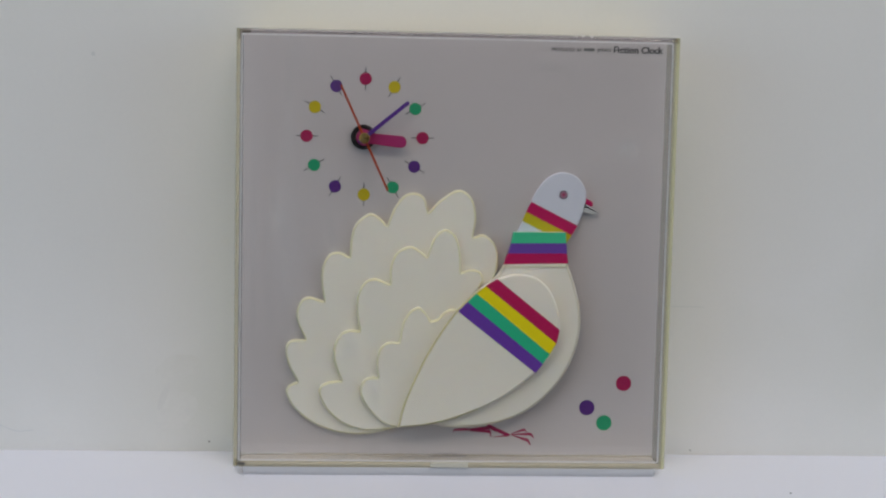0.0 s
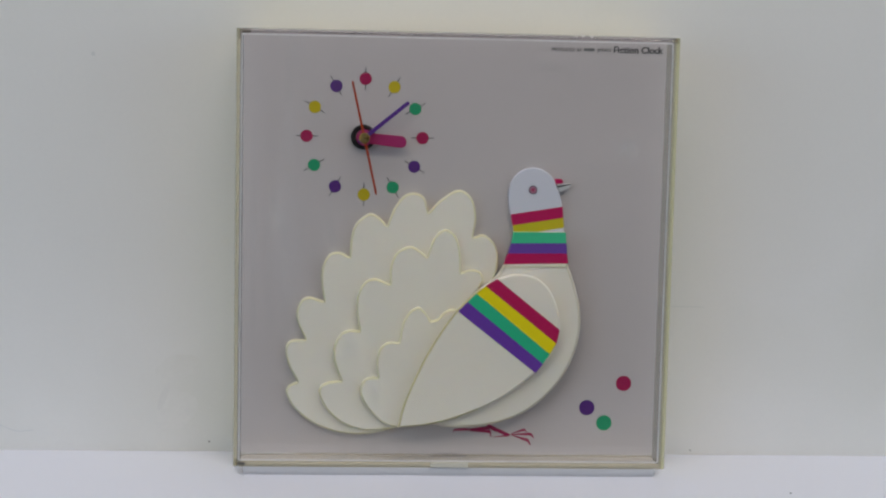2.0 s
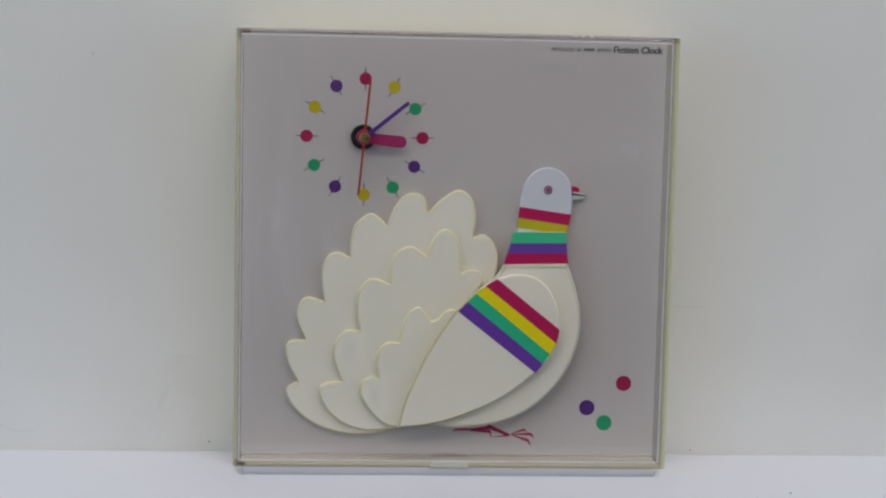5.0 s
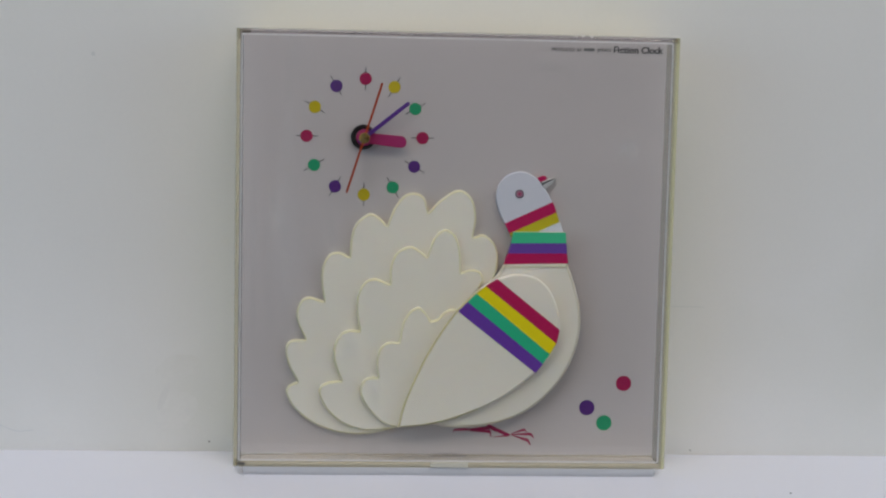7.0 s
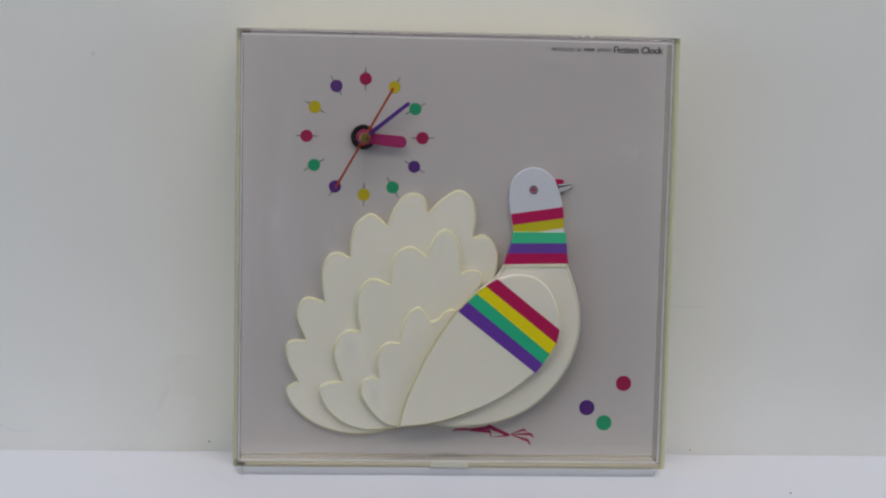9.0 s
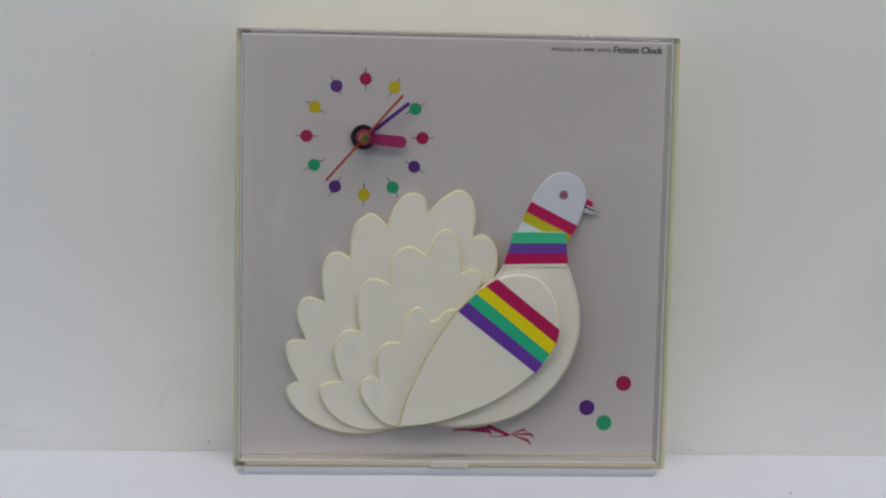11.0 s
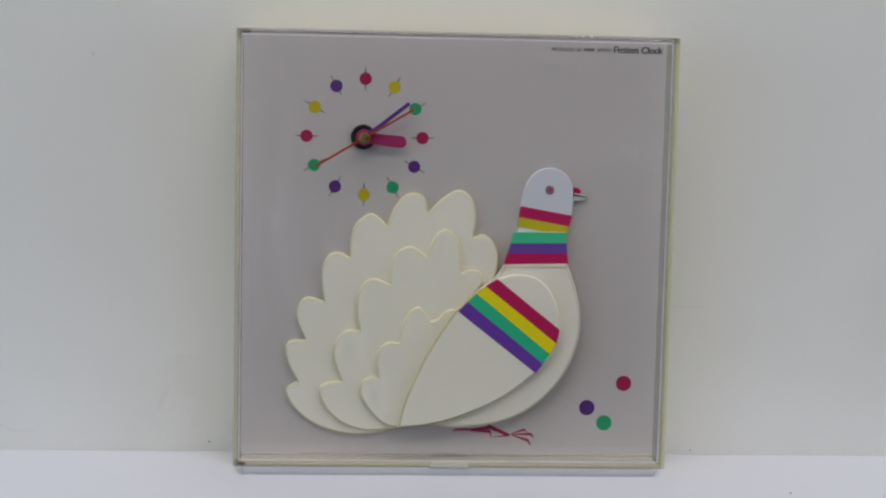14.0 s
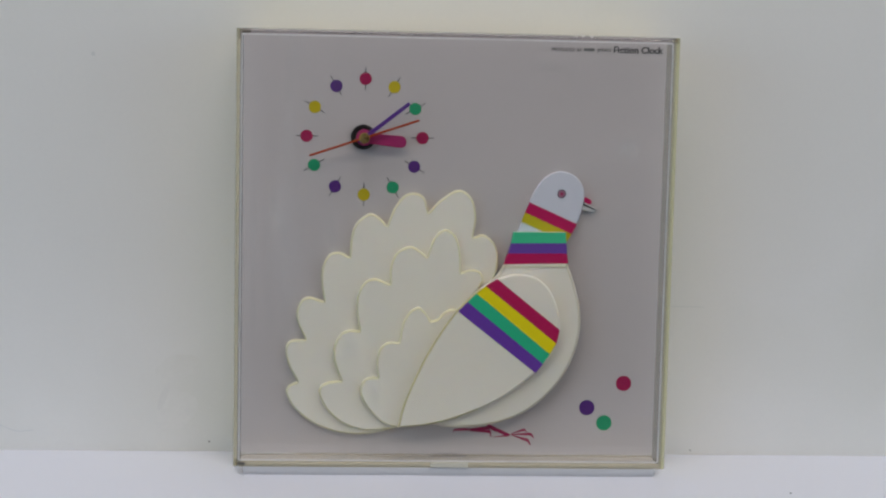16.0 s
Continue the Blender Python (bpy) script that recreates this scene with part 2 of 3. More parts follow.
def lettering(name, text, size, x, z, depth, mat, parent, spread=1.0, bold=0.0):
    data = bpy.data.curves.new(name, "FONT")
    data.body, data.size, data.extrude, data.offset, data.space_character = text, size, 0.00004, bold, spread
    temp = new(name + "_curve", data)
    me = bpy.data.meshes.new_from_object(temp.evaluated_get(bpy.context.evaluated_depsgraph_get()))
    bpy.data.objects.remove(temp)
    me.materials.clear()
    me.materials.append(mat)
    me.transform(Matrix.Translation((x / 1000, depth / 1000, z / 1000)) @ pose(0, 0, 0, 90, 0, 0))
    ob = new(name, me)
    ob.parent = parent
    return ob


# ---- the place: shelf on a white wall, in a closed room ----
WALL_Y = 0.057
SHELF_Z = -0.0055
tagged(link("wall_north", box(-1.4, 1.4, WALL_Y, WALL_Y + 0.1, -0.75, CEIL), WALL), "plain white painted wall behind the shelf", "wall", kind="structure")
tagged(link("wall_south", box(-1.4, 1.4, SOUTH - 0.1, SOUTH, -0.75, CEIL), ROOM), "plain matt wall of the room", "wall", kind="structure")
# unseen side walls, each left open where the added fill lamp stands
for name, x0, x1 in (("wall_west", -1.5, -1.4), ("wall_east", 1.4, 1.5)):
    bm = box(x0, x1, SOUTH - 0.1, -1.4, -0.75, CEIL)
    box(x0, x1, -0.2, WALL_Y + 0.1, -0.75, CEIL, bm=bm)
    box(x0, x1, -1.4, -0.2, -0.75, -0.12, bm=bm)
    box(x0, x1, -1.4, -0.2, 0.8, CEIL, bm=bm)
    tagged(link(name, bm, ROOM), "unseen matt side wall with an opening at the fill lamp", "wall", kind="structure")
tagged(link("floor", box(-1.5, 1.5, SOUTH - 0.1, WALL_Y + 0.1, -0.85, -0.75), FLOOR), "plain grey floor of the room", "floor", kind="structure")
tagged(link("ceiling", box(-1.5, 1.5, SOUTH - 0.1, WALL_Y + 0.1, CEIL, CEIL + 0.1), ROOM), "plain pale ceiling of the room", "ceiling", kind="structure")

shelf = tagged(new("shelf"), "glossy white laminate shelf fixed along the wall", "shelf")
part("board", box(-0.9, 0.9, -0.0755, WALL_Y - 0.0002, SHELF_Z - 0.026, SHELF_Z, 0.0006), TABLE, shelf)
part("edge_band", box(-0.9, 0.9, -0.0770, -0.0756, SHELF_Z - 0.0258, SHELF_Z - 0.0002, 0.0005), TABLE, shelf)

# ---- the clock: an Empty at its base carries all its parts ----
clock = tagged(new("clock"), "square bird clock under a clear acrylic cover, standing on a shelf", "clock")
HALF, TALL = 0.125, 0.2491
FOOT = -0.0007
DIAL_Y = 20.0

case = part("case", box(-HALF + 0.0015, HALF - 0.0015, 0.0213, 0.0535, 0.0, TALL - 0.0015, 0.0012), CREAM, clock, "yellowed cream plastic back case")
part("inner_floor", box(-0.1212, 0.1212, 0.0104, 0.0198, 0.0001, 0.0013, 0.0002), LEDGE, clock)
part("case_lip", box(-0.1212, 0.1212, 0.0015, 0.0100, 0.0001, 0.0013, 0.0003), TAN, clock, "narrow tan lip under the cover")
part("base_rail", box(-0.1195, 0.1195, 0.0008, 0.0500, SHELF_Z + 0.0011, FOOT - 0.0001, 0.0003), RAIL, clock, "pale plastic rail on which the clock stands")
# added grey strip: its colour stands for the contact shadow on the shelf
part("rubber_strip", box(-0.1188, 0.1188, 0.0009, 0.0480, SHELF_Z, SHELF_Z + 0.0011), CONTACT_SHADE, clock, "thin grey strip painting the contact shade under the rail")
dial = part("dial", box(-HALF + 0.0006, HALF - 0.0006, DIAL_Y / 1000, 0.0212, 0.0006, TALL - 0.0006), DIAL, clock, "mauve grey dial board")

# the clear cover: one front pane and four side walls, each with a yellowed outer skin and a greyer inner side
cover = part("cover", box(-HALF + 0.0032, HALF - 0.0032, 0.0, 0.0024, 0.0032, TALL - 0.0032, 0.0003, 1), CLEAR, clock, "clear acrylic cover with aged edges")


def wall_of_cover(name, dims, side, skin, inner):
    """One side wall. side: the way it faces; its outer skin has aged, its inner face is tinted greyer."""
    bm = box(*dims, 0.0004, 2)
    bm.normal_update()
    mid = Vector(((dims[0] + dims[1]) / 2, 0, (dims[4] + dims[5]) / 2))
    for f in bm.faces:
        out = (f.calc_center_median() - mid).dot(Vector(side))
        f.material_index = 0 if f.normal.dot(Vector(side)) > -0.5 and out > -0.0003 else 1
    part(name, bm, [skin, inner], cover)


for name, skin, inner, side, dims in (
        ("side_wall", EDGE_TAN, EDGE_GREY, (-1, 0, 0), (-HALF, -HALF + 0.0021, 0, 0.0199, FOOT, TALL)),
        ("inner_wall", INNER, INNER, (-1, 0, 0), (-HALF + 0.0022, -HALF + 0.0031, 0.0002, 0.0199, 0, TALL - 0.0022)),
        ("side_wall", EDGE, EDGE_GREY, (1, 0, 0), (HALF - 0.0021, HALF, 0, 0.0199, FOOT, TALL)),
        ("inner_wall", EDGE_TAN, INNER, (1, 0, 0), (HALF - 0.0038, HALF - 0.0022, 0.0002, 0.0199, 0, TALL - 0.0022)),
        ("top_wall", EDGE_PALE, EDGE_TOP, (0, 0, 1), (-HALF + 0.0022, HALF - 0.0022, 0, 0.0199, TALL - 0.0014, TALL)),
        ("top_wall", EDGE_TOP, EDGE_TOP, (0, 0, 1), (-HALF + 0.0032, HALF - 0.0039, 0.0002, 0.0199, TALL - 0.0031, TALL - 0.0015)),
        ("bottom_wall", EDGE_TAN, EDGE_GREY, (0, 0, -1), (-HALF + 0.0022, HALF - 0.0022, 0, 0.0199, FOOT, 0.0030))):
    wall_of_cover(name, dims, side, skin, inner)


def rounded_frame(x0, x1, z0, z1, r, w, y0, y1):
    """A thin frame with round corners; w is its width."""
    bm = bmesh.new()
    loops = []
    for d, y in ((0, y1), (0, y0), (w, y0), (w, y1)):
        ring = []
        for cx, cz, a0 in ((x1 - r, z1 - r, 0), (x0 + r, z1 - r, 90), (x0 + r, z0 + r, 180), (x1 - r, z0 + r, 270)):
            for k in range(6):
                a = radians(a0 + 18 * k)
                ring.append(bm.verts.new((cx + (r - d) * math.cos(a), y, cz + (r - d) * math.sin(a))))
        loops.append(ring)
    for a, b in zip(loops, loops[1:] + loops[:1]):
        for i in range(len(a)):
            bm.faces.new((a[i], a[(i + 1) % len(a)], b[(i + 1) % len(a)], b[i]))
    return bm


# joint line of the cover, its edge highlight put into the pale colour
part("seam", rounded_frame(-0.1221, 0.1212, 0.0030, TALL - 0.0030, 0.0012, 0.0006, -0.0003, 0.0006), SEAM_SHINE, cover, "pale seam of the cover with its edge highlight")
# highlight along the top seam, made as a bright strip
part("top_seam", box(-0.1212, 0.1202, -0.0005, 0.0004, TALL - 0.0036, TALL - 0.0031, 0.0002), GLINT, cover, "bright line painted as a highlight under the top edge")
# dark glue blocks in the corners
for x0, x1, z0, z1 in ((-0.1243, -0.1168, TALL - 0.0027, TALL - 0.0005), (-0.1243, -0.1222, TALL - 0.0062, TALL - 0.0028), (0.1216, 0.1247, TALL - 0.0034, TALL - 0.0006), (-0.1246, -0.1226, 0.0, 0.0036)):
    part("corner_block", box(x0, x1, -0.0004, 0.0016, z0, z1, 0.0003), BLOCK, cover)
# highlights painted as pale dashes along the top edge, and the hollow over the latch
for x in (0.0655, 0.0694, 0.0742):
    part("mould_mark", box(x - 0.0009, x + 0.0009, -0.0003, 0.0004, TALL - 0.0009, TALL - 0.0003, 0.0002), SEAM_SHINE, cover)
hollow = [Vector((-1.2 + 11.2 * math.cos(a), 5.0 + 2.6 * math.sin(a))) for a in (math.pi * k / 20 for k in range(21))]
part("finger_hollow", plate(hollow, 3.6, 2.9), HOLLOW, cover, "shallow grey finger hollow")
# pale sliver painting a faint reflection low on the cover
part("glue_streak", plate(outline([(-120.5, 6.7), (-105.0, 7.2), (-88.0, 6.3), (-105.0, 6.5), (-120.5, 6.1)]), 3.4, 3.0), SEAM_SHINE, cover)
for ob in (cover, *cover.children):
    ob.visible_shadow = False
part("latch_tab", box(-0.0117, 0.0102, -0.0004, 0.0036, -0.0006, 0.0026, 0.0006), TABCREAM, clock, "small cream latch tab")
part("bumper", box(-0.1225, -0.1184, -0.0005, 0.0022, 0.0004, 0.0020, 0.0004), BUMPER, clock, "small dark rubber bumper")

# printed hour marks: a coloured dot on a short radial line
DX, DZ, DR = -52.43, 188.72, 33.31
cycle = [(CRIMSON_DOT, YELLOW_DOT, GREEN_DOT, PURPLE_DOT)[k] for k in (0, 1, 2, 0, 3, 2, 1, 3, 2, 0, 1, 3)]
words = {NECK_GREEN: "light green", NECK_PURPLE: "light purple", HEAD_YELLOW: "ochre yellow", CRIMSON: "crimson", YELLOW: "yellow", GREEN: "green", PURPLE: "purple", CRIMSON_DOT: "crimson", YELLOW_DOT: "yellow", GREEN_DOT: "green", PURPLE_DOT: "purple"}
for k in range(12):
    a = k * math.pi / 6
    ux, uz = math.sin(a), math.cos(a)
    c = Vector((DX + DR * ux, DZ + DR * uz))
    along, across = Vector((ux, uz)), Vector((uz, -ux))
    line = [c - along * 6.7 - across * 0.27, c + along * 6.7 - across * 0.27, c + along * 6.7 + across * 0.27, c - along * 6.7 + across * 0.27]
    part("hour_line", plate(line, DIAL_Y + 0.1, DIAL_Y - 0.06), TICK, dial)
    part("hour_dot", plate(disc_points(c.x, c.y, 3.55), DIAL_Y + 0.1, DIAL_Y - 0.12), cycle[k], dial, words[cycle[k]] + " printed dot")

# loose dots in the corner
for x, z, m in ((102.9, 46.1, CRIMSON_DOT), (81.5, 31.3, PURPLE_DOT), (92.0, 22.2, GREEN_DOT)):
    part("corner_dot", plate(disc_points(x, z, 4.6), DIAL_Y + 0.1, DIAL_Y - 0.12), m, dial, words[m] + " printed dot")

# printed feet of the bird: leg, heel spur and toes with bent claws
def toe(x0, z0, x1, z1, w0, w1, claw):
    d = Vector((x1 - x0, z1 - z0)).normalized()
    c = Vector((-d.y, d.x)) * 1.7
    a, b = Vector((x0, z0)), Vector((x1, z1))
    e = b + Vector(claw)
    pts = [a + c * w0, b + c * w1, b + d * 0.6 + c * 0.2, e + Vector((0.35, 0)), e - Vector((0.35, 0)), b - c * w1, a - c * w0]
    return plate(pts, DIAL_Y + 0.1, DIAL_Y - 0.12)


for x0, z0, x1, z1, w0, w1, claw in ((22.4, 20.0, 35.6, 14.3, 0.75, 0.55, (0.3, -0.3)), (35.2, 14.0, 27.2, 13.4, 0.30, 0.12, (-0.4, -0.2)),
                                     (37.1, 15.2, 44.6, 17.8, 0.12, 0.45, (1.5, -1.6)), (37.1, 14.8, 48.6, 15.1, 0.12, 0.50, (1.9, -2.6)),
                                     (37.1, 14.4, 46.9, 11.4, 0.12, 0.50, (1.6, -3.0)), (24.0, 18.6, 11.9, 17.5, 0.70, 0.30, (-0.3, 0.0)),
                                     (11.4, 17.7, 3.3, 17.3, 0.45, 0.35, (-0.5, -1.5)), (12.0, 17.0, 24.4, 16.3, 0.25, 0.50, (0.5, -3.2))):
    part("printed_toe", toe(x0, z0, x1, z1, w0, w1, claw), CRIMSON_DOT, dial)

# printed line at the upper edge
arch = [Vector((90.3, 240.0)), Vector((90.3, 242.4))] + [Vector((91.9 + 1.6 * math.cos(a), 242.4 + 1.45 * math.sin(a))) for a in (math.pi * (1 - k / 8) for k in range(1, 9))] + [Vector((93.5, 240.0)), Vector((92.75, 240.0)), Vector((92.75, 241.3)), Vector((91.1, 241.3)), Vector((91.1, 240.0))]
letter = plate(arch, DIAL_Y + 0.05, DIAL_Y - 0.06)
part("printed_words", letter, INK, dial)
part("letter_eye", plate([Vector(q) for q in ((91.1, 241.9), (92.75, 241.9), (92.7, 242.6), (92.2, 243.15), (91.6, 243.15), (91.1, 242.6))], DIAL_Y, DIAL_Y - 0.10), DIAL, dial)
lettering("printed_words", "ction", 0.0053, 93.9, 240.0, DIAL_Y - 0.05, INK, dial, 1.02, 0.00016)
lettering("printed_words", "Clock", 0.0053, 106.4, 240.0, DIAL_Y - 0.05, INK, dial, 0.97, 0.00016)
lettering("printed_words", "PRODUCED  BY", 0.0028, 54.0, 240.3, DIAL_Y - 0.05, TICK, dial, 0.88, 0.00002)
part("printed_bar", box(0.0730, 0.0792, 0.01993, 0.0201, 0.2405, 0.2423), BARINK, dial)
lettering("printed_words", "JAPAN", 0.0028, 80.9, 240.5, DIAL_Y - 0.05, TICK, dial, 0.95, 0.00002)

# ---- the bird: stacked plates with rounded, yellowed edges ----
TAIL_A = outline([(-31.6, 18.8), (-48.0, 15.0), (-64.6, 15.9), (-79.5, 21.1), (-91.1, 30.4), (-95.8, 39.4), (-93.9, 43.5), (-89.3, 45.6)],
                 [(-89.3, 45.8), (-94.7, 56.1), (-96.4, 65.1), (-93.5, 69.8), (-85.0, 70.6)], [(-85.0, 70.9), (-89.4, 80.5), (-90.1, 87.7), (-87.3, 93.7), (-82.1, 95.4), (-74.2, 92.9)],
                 [(-74.2, 92.9), (-76.0, 102.8), (-75.8, 112.7), (-72.0, 120.3), (-66.2, 122.0), (-59.9, 119.2)], [(-59.9, 119.2), (-59.7, 127.7), (-56.7, 138.6), (-48.6, 144.6), (-42.4, 141.8), (-38.7, 137.6)],
                 [(-38.7, 137.6), (-35.0, 147.4), (-29.3, 155.1), (-22.8, 157.1), (-17.2, 154.0), (-15.0, 145.8)], [(-14.8, 145.8), (-8.0, 153.1), (2.3, 159.2), (10.3, 154.1), (12.9, 142.7), (11.2, 131.9)],
                 [(11.2, 131.8), (18.1, 133.2), (24.5, 127.4), (26.3, 119.1), (24.6, 109.1), (16.6, 85.8)])
TAIL_B = outline([(-30.3, 19.7), (-48.1, 17.6), (-61.4, 21.2), (-71.3, 29.1), (-76.4, 38.5), (-75.5, 43.8), (-70.9, 46.2), (-63.7, 47.0)],
                 [(-63.7, 47.3), (-67.8, 57.6), (-68.3, 66.9), (-64.8, 74.2), (-59.6, 76.9), (-53.4, 76.3)], [(-53.4, 76.3), (-55.5, 86.9), (-55.0, 97.5), (-51.2, 104.8), (-44.8, 107.2), (-36.5, 104.0)],
                 [(-36.5, 104.0), (-36.4, 113.6), (-33.0, 122.2), (-25.5, 126.2), (-19.6, 124.0), (-15.3, 120.1)], [(-15.3, 120.1), (-12.8, 128.4), (-9.0, 134.4), (-4.2, 136.4), (1.5, 132.2), (4.0, 122.4), (4.6, 111.2)],
                 [(4.6, 111.2), (9.8, 113.2), (15.4, 112.3), (17.8, 107.7), (15.3, 102.1), (6.6, 82.7)])
TAIL_C = outline([(-29.8, 20.3), (-37.7, 21.9), (-45.7, 28.6), (-51.8, 37.5), (-52.5, 43.9), (-49.4, 48.9), (-42.5, 49.6)], [(-42.5, 49.6), (-43.6, 58.6), (-41.8, 66.3), (-37.0, 70.3), (-30.7, 70.4)],
                 [(-30.7, 70.4), (-29.0, 80.7), (-25.2, 88.0), (-19.7, 91.1), (-15.4, 87.8), (-12.3, 83.2)], [(-12.3, 83.2), (-8.6, 84.4), (-4.8, 88.4), (-0.8, 90.2), (3.2, 89.8), (4.6, 86.0), (-6.2, 59.7)])
for pts, back, front in ((TAIL_A, 20.0, 16.5), (TAIL_B, 16.5, 14.0), (TAIL_C, 14.0, 11.5)):
    part("tail_feathers", plate(pts, back, front, 1.15, 1), [PLATE, PLATE_EDGE], clock, "scalloped off-white plastic tail plate")

BODY = outline([(34.4, 135.7), (64.5, 136.0)], [(64.5, 136.0), (65.1, 126.9), (66.4, 118.0), (70.0, 108.1), (74.1, 93.9), (75.1, 80.6), (72.6, 66.6), (66.7, 53.1), (57.1, 40.6), (44.1, 30.0), (27.7, 23.2), (11.2, 20.7), (-2.1, 20.5), (-18.7, 24.4)],
               [(-18.7, 24.4), (-12.8, 59.6), (6.3, 86.4), (25.4, 110.5), (29.5, 117.1), (32.6, 125.1), (34.4, 135.7)])
body = part("bird_body", plate(BODY, 16.5, 11.5, 1.8, 1), [PLATE, BODY_EDGE], clock, "off-white plastic bird body")
WING = outline([(-30.6, 21.0), (-27.5, 34.1), (-21.3, 49.8), (-13.1, 66.8), (-3.6, 82.2), (3.4, 91.2), (13.3, 101.2), (25.2, 108.9)],
               [(25.2, 108.9), (36.6, 111.7), (47.5, 109.9), (55.9, 102.7), (60.8, 91.6), (62.5, 81.0), (60.8, 72.3), (56.1, 62.6), (48.1, 54.2), (35.2, 43.3), (20.5, 34.5), (2.6, 27.0), (-13.8, 22.8), (-30.6, 21.0)])
# the left rim's darker colour paints the shade of the groove beside the tail
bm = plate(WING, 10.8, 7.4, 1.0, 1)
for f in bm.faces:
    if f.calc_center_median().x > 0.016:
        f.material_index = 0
wing = part("wing", bm, [PLATE, GROOVE_SHADE], clock, "off-white plastic wing plate")


for x, z in ((-8.0, 40.0), (40.0, 88.0)):
    part("peg", plate(disc_points(x, z, 2.5, 16), 14.2 if x < 0 else 11.6, 10.7), PLATE, wing)


def stripe(a, b, c, d, front, m, parent, deep=0.3):
    pts = [Vector(q) for q in (a, b, c, d)]
    part("stripe", plate(pts, front + deep, front - 0.12), m, parent, words[m] + " stripe")


# four slanting stripes across the wing
tops, ends = ((25.2, 109.0), (18.4, 104.9), (13.4, 100.5), (8.4, 95.4), (3.0, 89.8)), ((62.3, 79.6), (60.6, 71.6), (56.9, 65.3), (53.1, 59.6), (48.9, 54.1))
for k, m in enumerate((CRIMSON, YELLOW, GREEN, PURPLE)):
    stripe(tops[k], ends[k], ends[k + 1], tops[k + 1], 7.4, m, wing)
# three stripes round the neck
lefts, rights = ((34.3, 135.7), (33.2, 129.4), (31.5, 123.4), (29.2, 117.1)), ((64.6, 136.0), (65.1, 129.9), (65.7, 123.9), (66.7, 118.2))
for k, m in enumerate((NECK_GREEN, NECK_PURPLE, CRIMSON)):
    stripe(lefts[k], rights[k], rights[k + 1], lefts[k + 1], 11.5, m, body, 4.0)

# the neck plate ends in a thin ridge across the body
part("neck_ridge", plate([Vector(q) for q in ((28.4, 115.9), (67.0, 116.9), (67.1, 116.2), (28.1, 115.2))], 11.8, 11.1), PLATE_EDGE, body)

# the nodding head turns about a pin behind the neck
PIN = (50.5, 131.0)
HEAD = outline([(-13.6, -6.0), (-14.2, 5.0), (-15.3, 16.3), (-15.5, 24.5), (-13.6, 33.4), (-9.0, 39.6), (-1.2, 42.4), (6.7, 40.2), (11.8, 34.4), (14.2, 26.0), (15.0, 16.8), (14.7, 5.0), (13.6, -6.0)])
head = part("head", plate(HEAD, 19.4, 16.9, 0.7, 0), [HEADW], clock, "cool white plastic bird head")
for z0, z1, m in ((17.3, 10.8, CRIMSON), (10.8, 5.0, HEAD_YELLOW)):
    w0, w1 = 15.3 if z0 > 15 else 15.0, 15.0 if z0 > 15 else 14.5
    stripe((-w0, z0 - 0.25), (w0, z0 + 0.25), (w1, z1 + 0.25), (-w1, z1 - 0.25), 16.9, m, head, 1.6)
eye = part("eye", plate(disc_points(-0.7, 29.5, 2.3), 17.1, 16.78), PINK, head, "dusty pink eye with grey rings")
part("eye_ring", ring_bm(-0.7, 29.5, 1.85, 2.5, 17.1, 16.7), EYERING, eye)
part("eye_ring", ring_bm(-0.7, 29.5, 0.7, 1.15, 17.1, 16.7), EYERING, eye)
part("pupil", plate(disc_points(-0.7, 29.5, 0.75), 17.1, 16.68), CRIMSON, eye)
part("upper_beak", plate(outline([(12.4, 34.0), (16.2, 33.7), (17.4, 32.6), (17.2, 31.2), (15.8, 30.8), (12.6, 30.9)]), 18.6, 17.2, 0.3), CRIMSON, head, "crimson upper beak")
part("lower_beak", plate(outline([(13.0, 30.9), (17.5, 30.7), (21.8, 30.1), (20.8, 28.2), (17.0, 26.7), (13.0, 26.1)]), 18.6, 17.2, 0.3), BEAK, head, "bright metal lower beak")
part("beak_line", plate([Vector(q) for q in ((12.8, 31.0), (13.6, 31.0), (13.7, 30.0), (21.7, 30.1), (21.7, 29.6), (13.9, 29.0), (13.9, 26.6), (13.0, 26.8))], 18.0, 17.08), BLACK, head)

# ---- the hands on their post ----
HX, HZ = -52.7, 188.6
part("hand_hole", ring_bm(-53.2, 188.7, 4.2, 6.2, 20.1, 18.6), BLACK, clock, "black collar round the hand post")
part("hole_rim", ring_bm(-53.2, 188.7, 6.1, 7.2, 20.1, 18.2), COLLAR, clock, "dark grey rim of the hand hole")
part("post", plate(disc_points(HX, HZ, 2.0), 20.2, 8.2), BRASS, clock, "brass hand post")


def hand(name, pts, back, front, m, label):
    ob = part(name, plate(pts, back, front, 0.25, 0), [m], clock, label)
    ob.location = (HX / 1000, 0, HZ / 1000)
    return ob


hour_pts = [Vector((4.7 * math.cos(radians(a)), 4.7 * math.sin(radians(a)))) for a in range(130, 411, 20)]
hour_pts += [Vector((3.5 * math.cos(radians(a)), 20.9 + 3.5 * math.sin(radians(a)))) for a in range(0, 181, 18)]
hour_hand = hand("hour_hand", hour_pts, 15.0, 13.6, MAGENTA, "broad magenta hour hand")
hour_hand.rotation_euler = (0, radians(95.8), 0)
minute_hand = hand("minute_hand", capsule(3.0, 31.6, 1.25, 1.1), 12.6, 11.8, HANDP, "slim purple minute hand")
second_hand = hand("second_hand", capsule(32.4, 32.4, 0.66, 0.66), 10.4, 9.8, ORANGE, "thin orange-red second hand")
bm = bmesh.new()
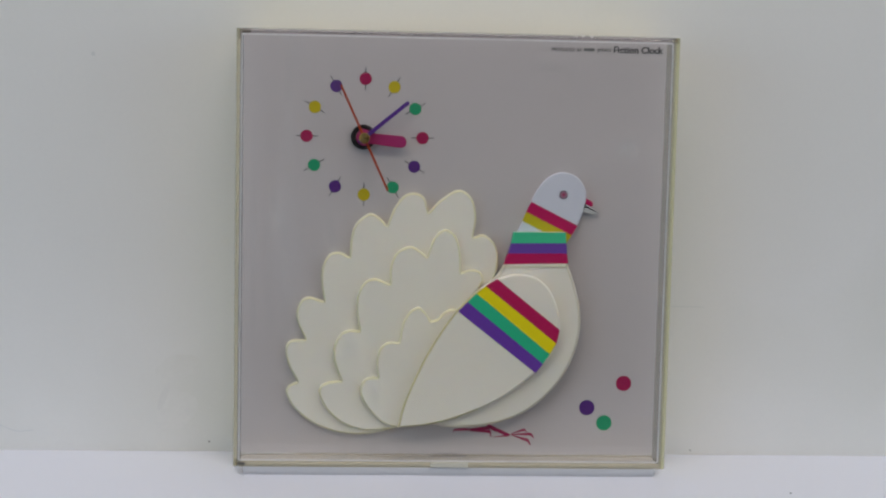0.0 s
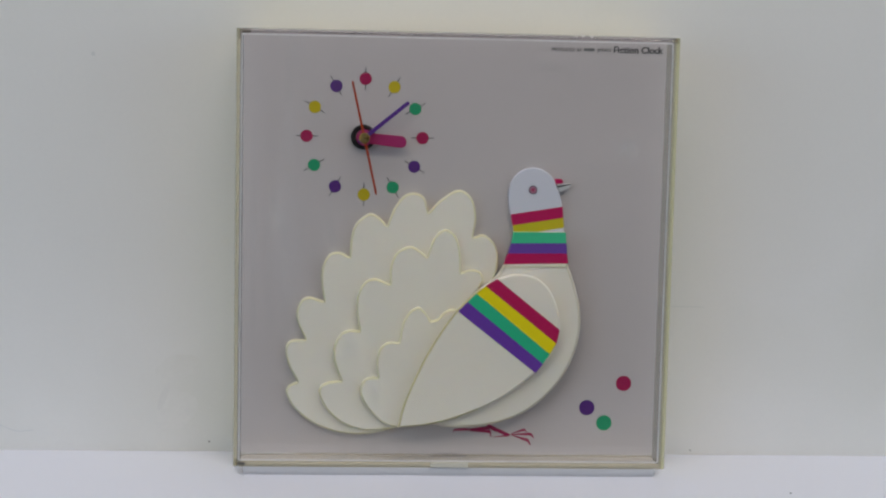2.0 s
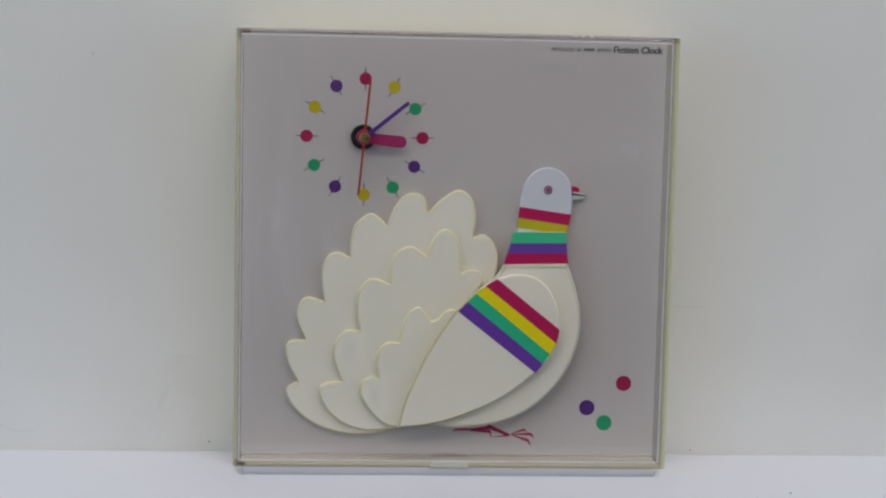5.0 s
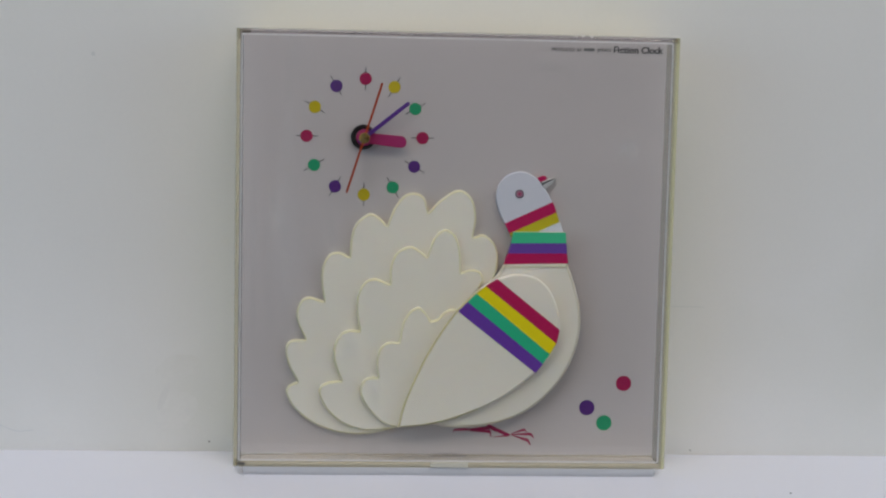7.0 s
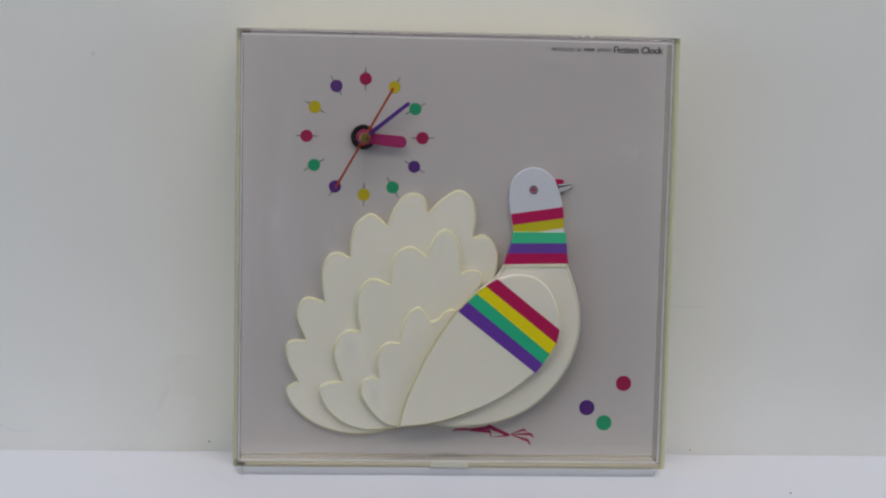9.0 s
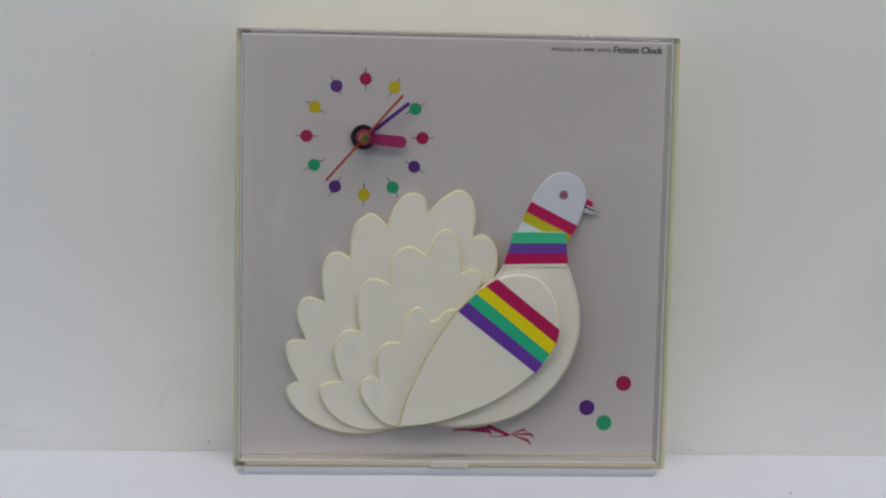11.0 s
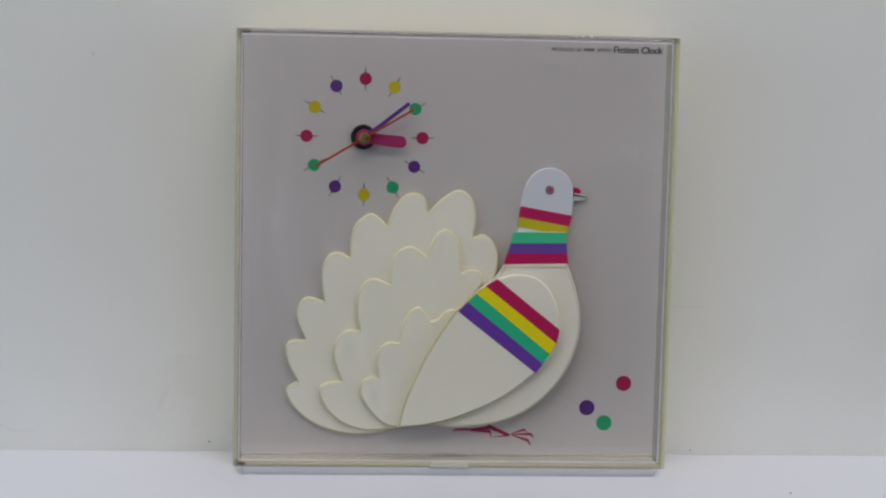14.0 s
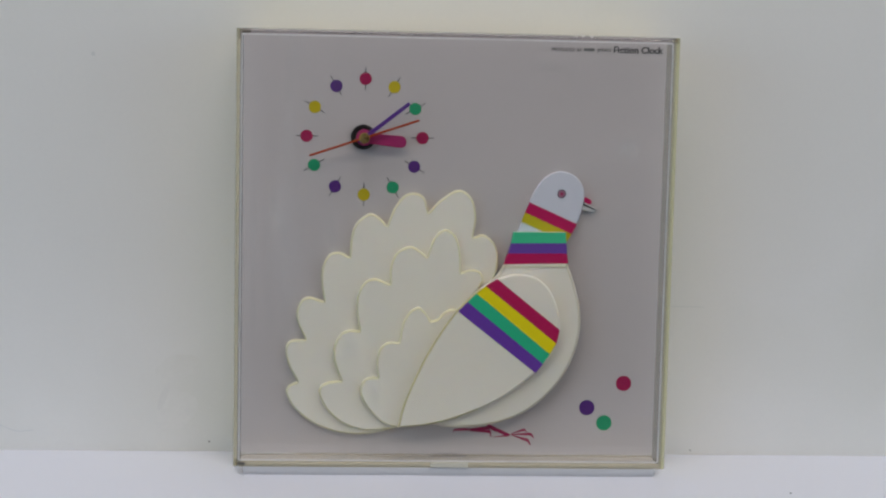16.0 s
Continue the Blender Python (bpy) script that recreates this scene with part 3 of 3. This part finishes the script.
rings = [[bm.verts.new((r * math.cos(k * math.pi / 18) / 1000, d / 1000, r * math.sin(k * math.pi / 18) / 1000)) for k in range(36)] for r, d in ((3.1, 9.7), (3.1, 8.7), (2.8, 8.3), (0.3, 7.7))]
for ra, rb in zip(rings, rings[1:]):
    for k in range(36):
        bm.faces.new((ra[k], ra[(k + 1) % 36], rb[(k + 1) % 36], rb[k]))
bm.faces.new(rings[-1]), bm.faces.new(rings[0][::-1])
cap = part("hub_cap", bm, TURNED, clock, "turned brass hub cap")
cap.location = (HX / 1000, 0, HZ / 1000)

# ---- small marks on wall and table ----
SPECK = material("brown speck", (0.16, 0.14, 0.12), 0.6)
for x, z, r, m in ((-143.1, 0.4, 0.6, SPECK), (152.5, -3.0, 0.45, SPECK), (-212.1, 232.8, 1.3, SMUDGE)):
    tagged(link("wall_speck", plate(disc_points(x, z, r, 12), WALL_Y * 1000 + 0.5, WALL_Y * 1000 - 0.2), m), "tiny dark speck on the white wall", "speck")
tagged(link("wall_scratch", box(0.1363, 0.1571, WALL_Y - 0.0002, WALL_Y + 0.0005, 0.0866, 0.0871), SMUDGE), "fine grey scratch on the white wall", "scratch")
bm = bmesh.new()
for k in range(12):
    x = -0.2704 + 0.0018 * k
    z = 0.0086 - 0.00028 * k + 0.0012 * math.sin(k * 0.45 + 2)
    box(x, x + 0.0019, WALL_Y - 0.0002, WALL_Y + 0.0005, z, z + 0.0006, bm=bm)
tagged(link("wall_scuff", bm, SMUDGE), "faint grey scuff line low on the white wall", "scuff")
SMEAR = material("faint fingermark", (0.71, 0.692, 0.66), 0.5, vary=0.03, scale=200)
for cx, cz, rx, rz, lean in ((-161.5, 46.5, 13.0, 8.0, 0.5), (-163.5, 19.4, 12.0, 13.0, 0.2)):
    pts = [Vector((cx + rx * math.cos(a) * (1 + 0.12 * math.sin(3 * a + cz)) + lean * rz * math.sin(a), cz + rz * math.sin(a) * (1 + 0.1 * math.cos(2 * a)))) for a in (2 * math.pi * k / 40 for k in range(40))]
    tagged(link("wall_smudge", plate(pts, WALL_Y * 1000 + 0.3, WALL_Y * 1000 - 0.02), SMEAR), "faint pale smudge on the white wall", "smudge")
RUB = material("faint grey rub", (0.685, 0.668, 0.64), 0.55, vary=0.04, scale=200)
pts = [Vector((-170.5 + 2.2 * math.cos(a) + 3.0 * math.sin(a), 28.0 + 8.5 * math.sin(a))) for a in (2 * math.pi * k / 30 for k in range(30))]
tagged(link("wall_rub", plate(pts, WALL_Y * 1000 + 0.3, WALL_Y * 1000 - 0.03), RUB), "faint grey rub mark on the white wall", "smudge")
tagged(link("shelf_speck", box(0.1905, 0.1915, -0.0345, -0.0336, SHELF_Z - 0.0003, SHELF_Z + 0.0004), TICK), "tiny dark crumb on the white shelf", "speck")


# ---- what moves ----
STRAYS = ((0, -0.4), (0.5, 0.8), (1, 0.6), (1.5, -0.9), (2, -1.2), (2.5, -0.4), (3, -1.1), (3.5, 0.3), (4, -0.9), (5.2, 0), (6.5, -0.2), (7, 2.0), (7.5, 0), (8, 1.5),
          (8.5, -0.8), (9, 0), (9.3, -0.6), (10.2, 0), (11.3, 0.2), (11.5, 0.6), (12, -0.2), (12.5, 0.6), (13, -0.7), (13.5, 1.0), (14, 0.6), (14.5, -0.2), (15, 0.8), (15.5, -0.8), (16, -0.5))


def head_angle(t):
    """The head swings to and fro, a little sharper than a sine."""
    u = 2 * math.pi * t / 2.676 - 3.48
    return 0.23 - 27.7 * math.cos(u) - 2.37 * math.cos(3 * u) + float(np.interp(t, *zip(*STRAYS)))


def motions():
    walk(head, [(k / 10, pose(PIN[0] / 1000, 0, PIN[1] / 1000, 0, head_angle(k / 10), 0)) for k in range(161)])
    walk(minute_hand, [(t, pose(HX / 1000, 0, HZ / 1000, 0, 50.3 + 0.1 * t, 0)) for t in (0.0, 8.0, 16.0)])
    rows = [(0.0, pose(HX / 1000, 0, HZ / 1000, 0, -24.8, 0))]
    for k in range(16):
        rows.append((k + 0.1, pose(HX / 1000, 0, HZ / 1000, 0, -24.8 + 6 * k, 0)))
        rows.append((k + 0.1667, pose(HX / 1000, 0, HZ / 1000, 0, -18.8 + 6 * k, 0)))
    rows.append((16.0, pose(HX / 1000, 0, HZ / 1000, 0, -24.8 + 96, 0)))
    walk(second_hand, rows)


motions()
